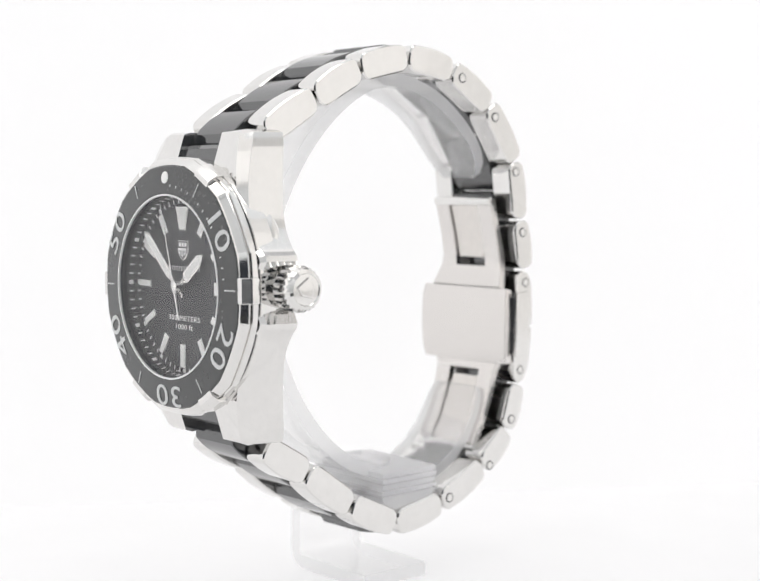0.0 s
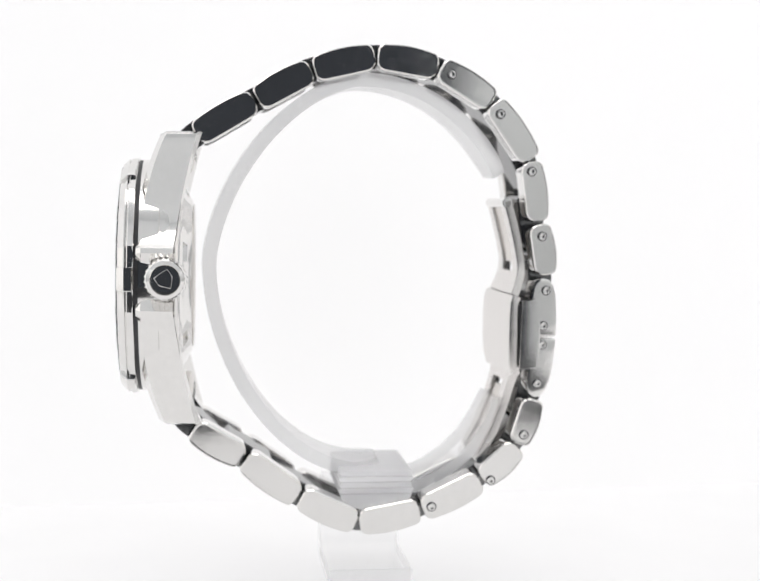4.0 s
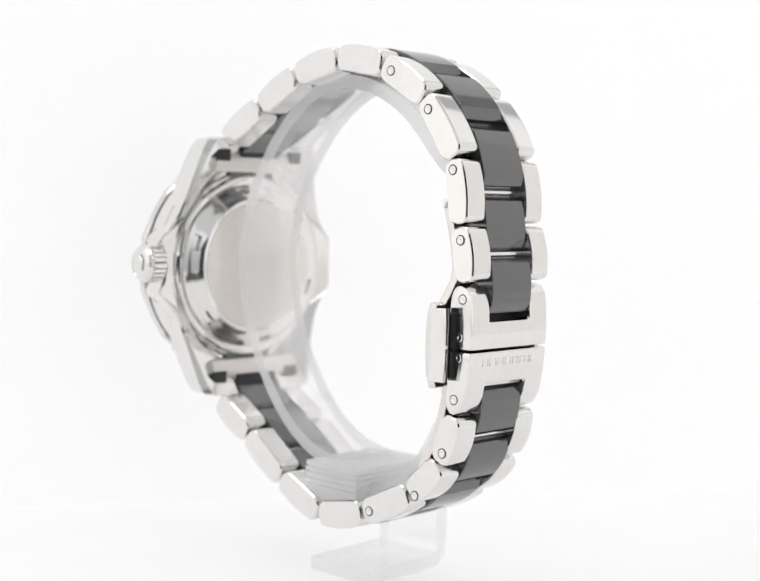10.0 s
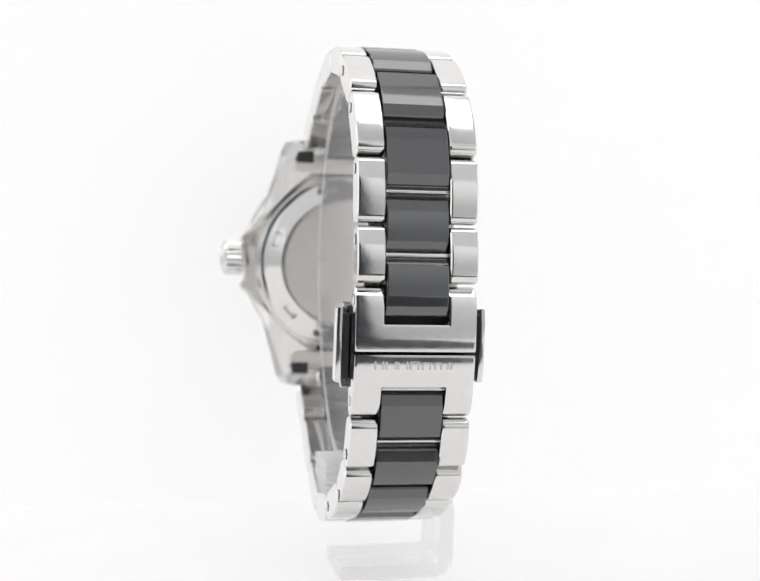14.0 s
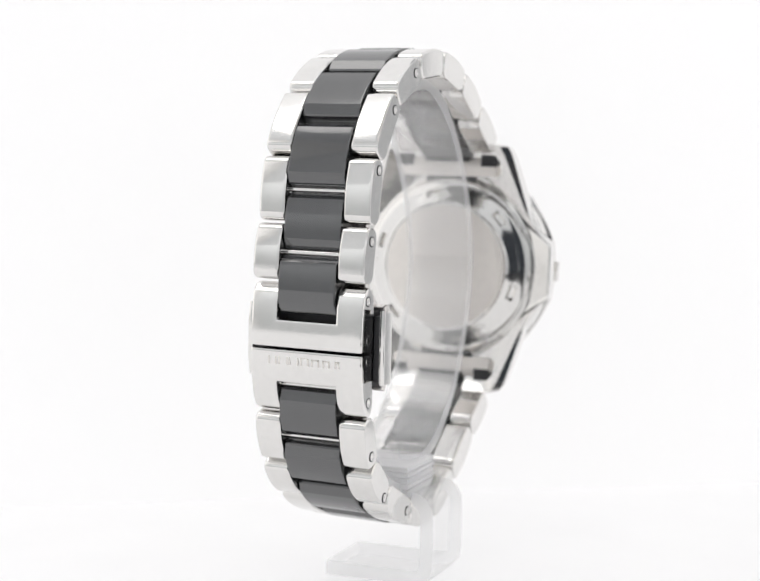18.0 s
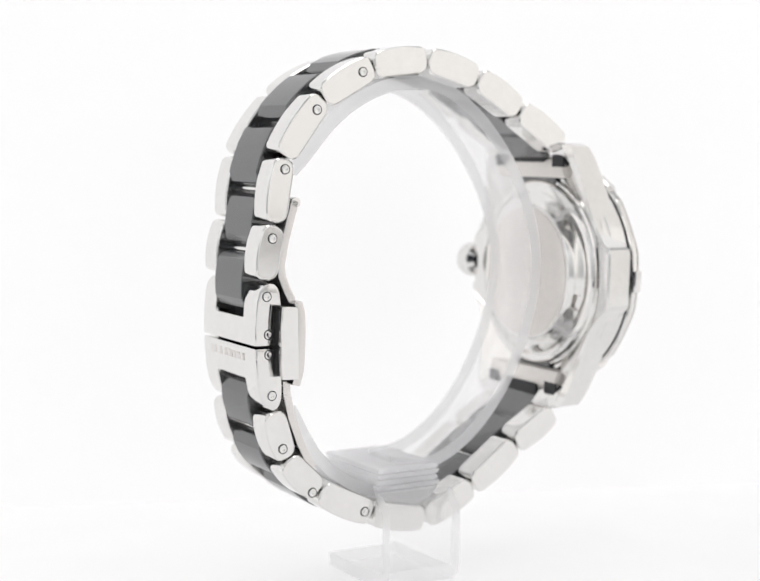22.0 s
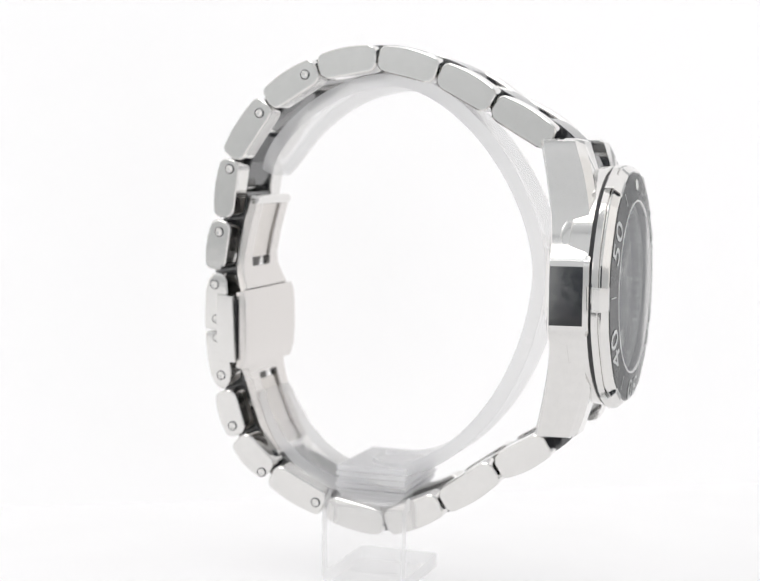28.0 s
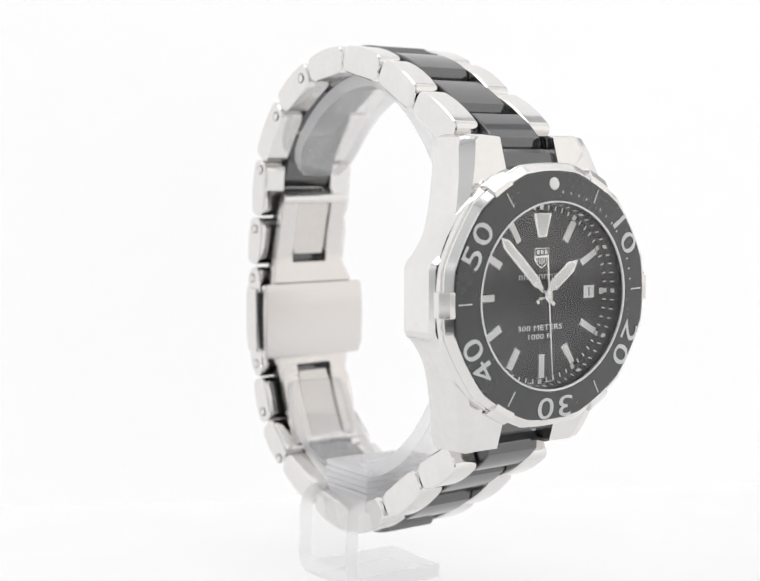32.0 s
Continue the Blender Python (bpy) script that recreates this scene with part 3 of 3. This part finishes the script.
for h in range(12):
    if h == 0:
        poly, half = [(-1.62, 1.65), (1.62, 1.65), (0.72, -1.65), (-0.72, -1.65)], 9.0
    elif h == 3:
        poly, half = [(-0.6, 0.35), (0.6, 0.35), (0.6, -0.35), (-0.6, -0.35)], 10.3
    elif h == 6:
        poly, half = [(-0.62, 1.7), (0.62, 1.7), (0.62, -1.7), (-0.62, -1.7)], 9.3
    else:
        poly, half = [(-0.56, 1.55), (0.56, 1.55), (0.56, -1.55), (-0.56, -1.55)], 9.35
    mk = part("hour_marker", on_dial(plate(poly, -0.34, 0, 0.12, 1), half, 30 * h), STEEL, watch)
    inner = [(x * 0.72, z * 0.86) for x, z in poly]
    part("marker_lume", on_dial(plate(inner, -0.37, -0.3), half, 30 * h), LUME, mk)
for k in range(60):
    big = k % 5 == 0
    w, ln = (0.30, 0.34) if big else (0.09, 0.30)
    part("minute_tick", on_dial(box(-w, w, -0.03, 0, -ln, ln), 11.3, 6 * k), LUME if big else PRINT, watch)
win = part("date_frame", shifted(plate([(-1.05, -0.95), (1.05, -0.95), (1.05, 0.95), (-1.05, 0.95)], -0.2, 0, 0.1, 1), 8.25, DY, ZC), STEEL, watch)
part("date_disc", shifted(box(-0.86, 0.86, -0.215, 0, -0.76, 0.76), 8.25, DY, ZC), LUME, win)
part("date_numeral", shifted(letters("1", 1.7, 0.02), 8.25, DY - 0.235, ZC), INK, win)
# the maker's shield and name as plain shapes
shield = [(-1.25, 1.35), (1.25, 1.35), (1.25, -0.25), (0.75, -0.95), (0, -1.4), (-0.75, -0.95), (-1.25, -0.25)]
sh = part("shield_emblem", shifted(plate(shield, -0.16, 0, 0.06, 1), 0, DY, ZC + 4.75), STEEL, watch, "small polished shield emblem")
part("emblem_band", shifted(box(-1.1, 1.1, -0.19, -0.12, 0.32, 1.2), 0, DY, ZC + 4.75), DIAL, sh)
bm = bmesh.new()
for x in (-0.66, 0.0, 0.66):
    box(x - 0.24, x + 0.24, -0.205, -0.185, 0.48, 1.04, bm=bm)
part("emblem_bars", shifted(bm, 0, DY, ZC + 4.75), PRINT, sh)
part("emblem_field", shifted(plate([(x * 0.76, z * 0.76 - 0.12 if z < 0 else 0.02) for x, z in shield], -0.18, -0.12), 0, DY, ZC + 4.75), DIAL, sh)
bm = bmesh.new()
for x, z in ((-0.72, -0.35), (-0.36, -0.62), (0.0, -0.78), (0.36, -0.62), (0.72, -0.35)):
    box(x - 0.1, x + 0.1, -0.195, -0.175, z - 0.16, 0.12, bm=bm)
part("emblem_bars", shifted(bm, 0, DY, ZC + 4.75), PRINT, sh)
bm = bmesh.new()
for k in range(9):
    x = -3.4 + 0.85 * k
    box(x - 0.29, x - 0.16, DY - 0.03, DY, ZC + 2.0, ZC + 2.62, bm=bm)
    box(x + 0.16, x + 0.29, DY - 0.03, DY, ZC + 2.0, ZC + 2.62, bm=bm)
    box(x - 0.16, x + 0.16, DY - 0.03, DY, ZC + 2.5, ZC + 2.62, bm=bm)
part("dial_name", bm, PRINT, watch)
part("dial_text", shifted(letters("300 METERS", 0.98, 0.02, 1.08), 0, DY - 0.015, ZC - 4.3, 0, 1.4), PRINT, watch)
part("dial_text", shifted(letters("1000 ft", 0.98, 0.02, 1.08), 0, DY - 0.015, ZC - 5.45, 0, 1.4), PRINT, watch)
bm = bmesh.new()
for x in (-1.9, -1.5, -1.1, 1.1, 1.5, 1.9):
    box(x - 0.15, x + 0.15, DY - 0.02, DY, ZC - 11.55, ZC - 11.38, bm=bm)
part("dial_text", bm, PRINT, watch)


def hand(name, poly, lume, lift, mat=STEEL):
    bm = plate(poly, -lift - 0.14, -lift, 0.05, 1)
    ob = part(name, bm, mat, watch, at=Matrix.Translation((0, DY * 0.001, ZC * 0.001)))
    if lume:
        part("hand_lume", plate(lume, -lift - 0.17, -lift - 0.1), LUME, ob)
    return ob


hour_hand = hand("hour_hand", [(-0.30, -1.6), (0.30, -1.6), (0.36, 1.2), (0.85, 1.9), (0.85, 5.8), (0, 7.2), (-0.85, 5.8), (-0.85, 1.9), (-0.36, 1.2)],
                 [(0.52, 2.3), (0.52, 5.6), (0, 6.5), (-0.52, 5.6), (-0.52, 2.3)], 0.7)
minute_hand = hand("minute_hand", [(-0.28, -1.9), (0.28, -1.9), (0.36, 1.6), (0.72, 2.4), (0.72, 9.6), (0, 10.9), (-0.72, 9.6), (-0.72, 2.4), (-0.36, 1.6)],
                   [(0.42, 2.8), (0.42, 9.4), (0, 10.3), (-0.42, 9.4), (-0.42, 2.8)], 1.15)
second_hand = hand("second_hand", [(-0.20, -4.6), (0.20, -4.6), (0.17, -1.0), (0.55, -0.5), (0.55, 0.5), (0.14, 1.0), (0.06, 11.2), (-0.06, 11.2), (-0.14, 1.0), (-0.55, 0.5), (-0.55, -0.5), (-0.17, -1.0)], None, 1.6)
part("hand_hub", lathe([(0.75, DY), (0.75, DY - 1.7), (0.45, DY - 1.85), (0, DY - 1.85)], 24, zc=ZC), STEEL, watch)

# crown with a fluted edge and a plain shield on its face
bm = bmesh.new()
n = 72
rings = []
for r, x, flute in ((1.6, 16.8, 0), (2.2, 17.2, 0), (2.75, 17.6, 0.5), (2.95, 18.0, 1), (2.95, 19.9, 1), (2.85, 20.3, 0.6), (2.5, 20.75, 0), (2.05, 20.95, 0), (1.95, 20.85, 0), (0.0, 20.95, 0)):
    if r == 0:
        rings.append([bm.verts.new((x, 0, 0))])
        continue
    rings.append([bm.verts.new((x, (r - flute * (0.0, 0.20, 0.20)[i % 3]) * math.cos(math.tau * i / n), (r - flute * (0.0, 0.20, 0.20)[i % 3]) * math.sin(math.tau * i / n))) for i in range(n)])
for a, b in zip(rings, rings[1:]):
    for i in range(n):
        j = (i + 1) % n
        bm.faces.new((a[i], a[j], b[0])) if len(b) == 1 else bm.faces.new((a[i], a[j], b[j], b[i]))
CROWN = pose(0, -0.0305, -0.0141, 35, 0, 0)
crown = part("crown", bm, STEEL, watch, "fluted steel winding crown with a shield on its end", at=CROWN)
bm = prism([(y, z) for y, z in ((-1.1, 1.1), (1.1, 1.1), (1.1, -0.2), (0, -1.4), (-1.1, -0.2))], 20.8, 21.25, 0.2, 2)
part("shield_emblem", bm, STEEL, crown)

# case back: rounded ring, bevel with notches, flat centre
bm = lathe([(15.4, -31.2), (15.4, -29.75), (15.2, -29.45), (14.8, -29.35), (14.65, -29.05), (14.4, -28.9), (14.0, -28.85), (13.6, -28.75),
            (13.05, -28.45), (12.98, -28.41), (11.97, -27.86), (11.9, -27.83), (11.3, -27.5), (11.0, -27.3), (10.7, -27.25), (0, -27.2)], 240, zc=ZC)
for v in bm.verts:                      # six notches for the case key, cut into the sloping ring
    r = math.hypot(v.co.x, v.co.z - ZC)
    if 11.95 < r < 13.0 and abs((math.degrees(math.atan2(v.co.x, v.co.z - ZC)) - 12 + 30) % 60 - 30) < 5.6:
        v.co.y -= 0.8
back = part("case_back", bm, STEEL, watch, "polished screw-down steel case back", sharp=18)
part("engraved_disc", lathe([(10.4, -27.25), (10.4, -27.17), (9.7, -27.15), (9.6, -27.11), (0, -27.1)], 96, zc=ZC), SATIN, back)
# plain raised shield and bars in place of the engraving
part("back_emblem", shifted(plate([(-2.6, 2.4), (2.6, 2.4), (2.6, -0.6), (0, -3.4), (-2.6, -0.6)], -27.17, -27.07, 0.3, 2), 0, 0, ZC + 0.6), SATIN, back)
for z in (5.2, -5.4):
    part("back_lettering", box(-3.4, 3.4, -27.15, -27.08, ZC + z - 0.35, ZC + z + 0.35, 0.02, 1), SATIN, back)
# end links between the lugs
for s in (1, -1):
    z0, z1 = sorted((ZC + s * 15.2, ZC + s * 18.6))
    end = part("end_link", prism([(-29.4, z0), (-29.4, z1), (-27.7, z1), (-27.2, (z0 + z1) / 2 + 0.6), (-27.2, (z0 + z1) / 2 - 0.6), (-27.7, z0)], -8.7, 8.7, 0.35, 2), SATIN, watch)
    za, zb = sorted((ZC + s * 16.9, ZC + s * 18.7))
    # Dark blocks stand in for the shaded slots.
    for x in (-7.4, 7.4):
        part("end_slot_shade", box(x - 1.3, x + 1.3, -28.3, -27.1, za, zb), DARK_FILL, end)
    part("end_slot_shade", box(-3.9, 3.9, -28.3, -27.1, *sorted((ZC + s * 17.6, ZC + s * 19.7))), DARK_FILL, end)
    front = [(-33.2, ZC + s * 12.8), (-32.3, ZC + s * 16.6), (-31.7, ZC + s * 18.2), (-31.0, ZC + s * 18.7), (-29.3, ZC + s * 18.7), (-29.3, ZC + s * 12.8)]
    part("front_link", prism(front, -4.45, 4.45, 0.2, 2), CERAMIC, watch)

for ob in watch.children:
    if ob not in BAND and ob not in (hour_hand, minute_hand, second_hand):
        ob.matrix_basis = HEAD @ ob.matrix_basis

# ---- the clear stand ----
stand = tagged(new("watch_stand"), "clear acrylic watch stand with an open cuff", "stand")
stand.location = (0, 0, 0)
F = FLOOR * 1000


def lift(bm):
    bm.transform(Matrix.Translation((0, 0, F)))
    return bm


def cuff_line(a0, a1, n, hw):
    """Side line of the cuff's inner face: an egg-shaped bend, open towards the clasp."""
    out = []
    for k in range(n + 1):
        a = radians(a0 + (a1 - a0) * k / n)
        ca, sa = math.cos(a), math.sin(a)
        p = 2.0 if ca > 0 else 1.66 if sa > 0 else 1.8          # fuller on the clasp side, more pointed under the case
        y = math.copysign(abs(ca) ** (2 / p), ca) * (22.9 if ca > 0 else 20.9)
        z = math.copysign(abs(sa) ** (2 / p), sa) * (26.0 if sa > 0 else 28.9)
        e = min(k, n - k)
        out.append((-3.6 + y, -12.6 + z, hw * (0.60, 0.84, 0.95)[e] if e < 3 else hw))
    return out


def edged(name, rows, thick):
    """A bent acrylic band; white haze stands in for the light in its two long sides and its free ends."""
    band = part(name, lift(strip(rows, thick, (), (), 0.12)), ACRYLIC, stand, sharp=50)
    band.data.materials.append(ACRYLIC_EDGE)
    for face in band.data.polygons:
        if abs(face.normal.x) > 0.5:
            face.material_index = 1
    return band


edged("cuff", cuff_line(30.0, 278, 64, 5.4)[::-1], -2.0)
LIP = [(2.4, -44.9), (5.0, -44.3), (7.6, -43.2), (10.6, -41.2), (13.2, -38.6), (15.2, -35.4), (16.2, -33.2), (16.6, -32.0)]
edged("cuff_lip", [(y, z, 5.4 if k < 6 else (5.1, 4.3)[k - 6]) for k, (y, z) in enumerate(LIP)], 1.8)
# saddle: a solid block, scored all round in layers, half round below; haze paints it bright
steps = [(-42.1, 0.2, 0.2), (-42.25, 0.0, 0.0)]
for k, z in enumerate((-42.95, -43.8, -44.65, -45.5)):
    out = (0.15, -0.1, 0.2, 0.0)[k]
    steps += [(z + 0.14, 0.0, 0.0), (z + 0.04, 0.32, 0.32), (z - 0.04, 0.32, 0.32), (z - 0.14, -out, -out)]
steps += [(-46.3, 0.3, 0.2), (-47.0, 1.0, 0.3), (-47.6, 2.0, 0.4), (-48.1, 3.4, 0.6), (-48.3, 4.9, 0.9)]
bm = bmesh.new()
loops = [[bm.verts.new(p) for p in ((-6.6 + ix, -6.6 + iy, z), (8.5 - ix, -6.6 + iy, z), (8.5 - ix, 4.0 - iy, z), (-6.6 + ix, 4.0 - iy, z))] for z, iy, ix in steps]
bm.faces.new(loops[0])
bm.faces.new(loops[-1][::-1])
for a, b in zip(loops, loops[1:]):
    for k in range(4):
        bm.faces.new((a[k], b[k], b[(k + 1) % 4], a[(k + 1) % 4]))
bmesh.ops.recalc_face_normals(bm, faces=bm.faces)
part("saddle", lift(bm), ACRYLIC_BLOCK, stand, "scored clear acrylic block", sharp=35)
# bent strip: top bend, post, foot
bend = [(-7.5, -45.6), (-8.8, -45.8), (-10.0, -46.6), (-10.8, -48.0), (-11.0, -49.6), (-11.0, -56.2), (-10.7, -57.9), (-9.7, -59.1), (-8.2, -59.6), (6.3, -59.6)]
bm = bmesh.new()
rows_o, rows_i = [], []
pts = [Vector(p) for p in bend]
for i, p in enumerate(pts):
    d = (pts[min(i + 1, len(pts) - 1)] - pts[max(i - 1, 0)]).normalized()
    nn = Vector((-d.y, d.x)) * 2.2
    rows_o.append([bm.verts.new((p.x, y, p.y)) for y in (-7.8, 4.6)])
    rows_i.append([bm.verts.new((p.x + nn.x, y, p.y + nn.y)) for y in (-7.8, 4.6)])
for i in range(len(pts) - 1):
    bm.faces.new((rows_o[i][0], rows_o[i][1], rows_o[i + 1][1], rows_o[i + 1][0]))
    bm.faces.new((rows_i[i][0], rows_i[i + 1][0], rows_i[i + 1][1], rows_i[i][1]))
    for k in (0, 1):
        bm.faces.new((rows_o[i][k], rows_o[i + 1][k], rows_i[i + 1][k], rows_i[i][k]))
for i in (0, -1):
    bm.faces.new((rows_o[i][0], rows_o[i][1], rows_i[i][1], rows_i[i][0]))
bmesh.ops.recalc_face_normals(bm, faces=bm.faces)
bevel(bm, 0.3, 2, 50)
foot = part("bent_foot", lift(bm), ACRYLIC_FOOT, stand, sharp=40)
foot.data.materials.append(ACRYLIC_EDGE)
for face in foot.data.polygons:             # its sides and free end, hazed white as if lit from inside
    if abs(face.normal.y) > 0.6 or (face.normal.x > 0.6 and face.center.x > 0.005):
        face.material_index = 1


# ---- what moves ----
START, SPEED = -47.64, -8.639           # the turntable: degrees, degrees a second
HANG = pose(-0.0003, 0, 0, 0, -0.94, 0)  # the watch hangs a little askew on its stand


def motions():
    turn = [(4.0 * k, START + SPEED * 4.0 * k) for k in range(9)]
    walk(watch, [(t, pose(0, 0, FLOOR, 0, 0, a) @ HANG) for t, a in turn])
    walk(stand, [(t, pose(0, 0, 0, 0, 0, a)) for t, a in turn])
    at = (0, DY * 0.001, ZC * 0.001)
    walk(hour_hand, [(0.0, HEAD @ pose(*at, 0, 52.0, 0)), (32.0, HEAD @ pose(*at, 0, 52.3, 0))])
    walk(minute_hand, [(0.0, HEAD @ pose(*at, 0, -48.0, 0)), (32.0, HEAD @ pose(*at, 0, -45.0, 0))])
    ticks = []
    for s in range(33):
        a = -16.0 + 6.0 * s
        if s:
            ticks.append((s - 0.12, HEAD @ pose(*at, 0, a - 6.0, 0)))
        ticks.append((float(s), HEAD @ pose(*at, 0, a, 0)))
    walk(second_hand, ticks)


motions()
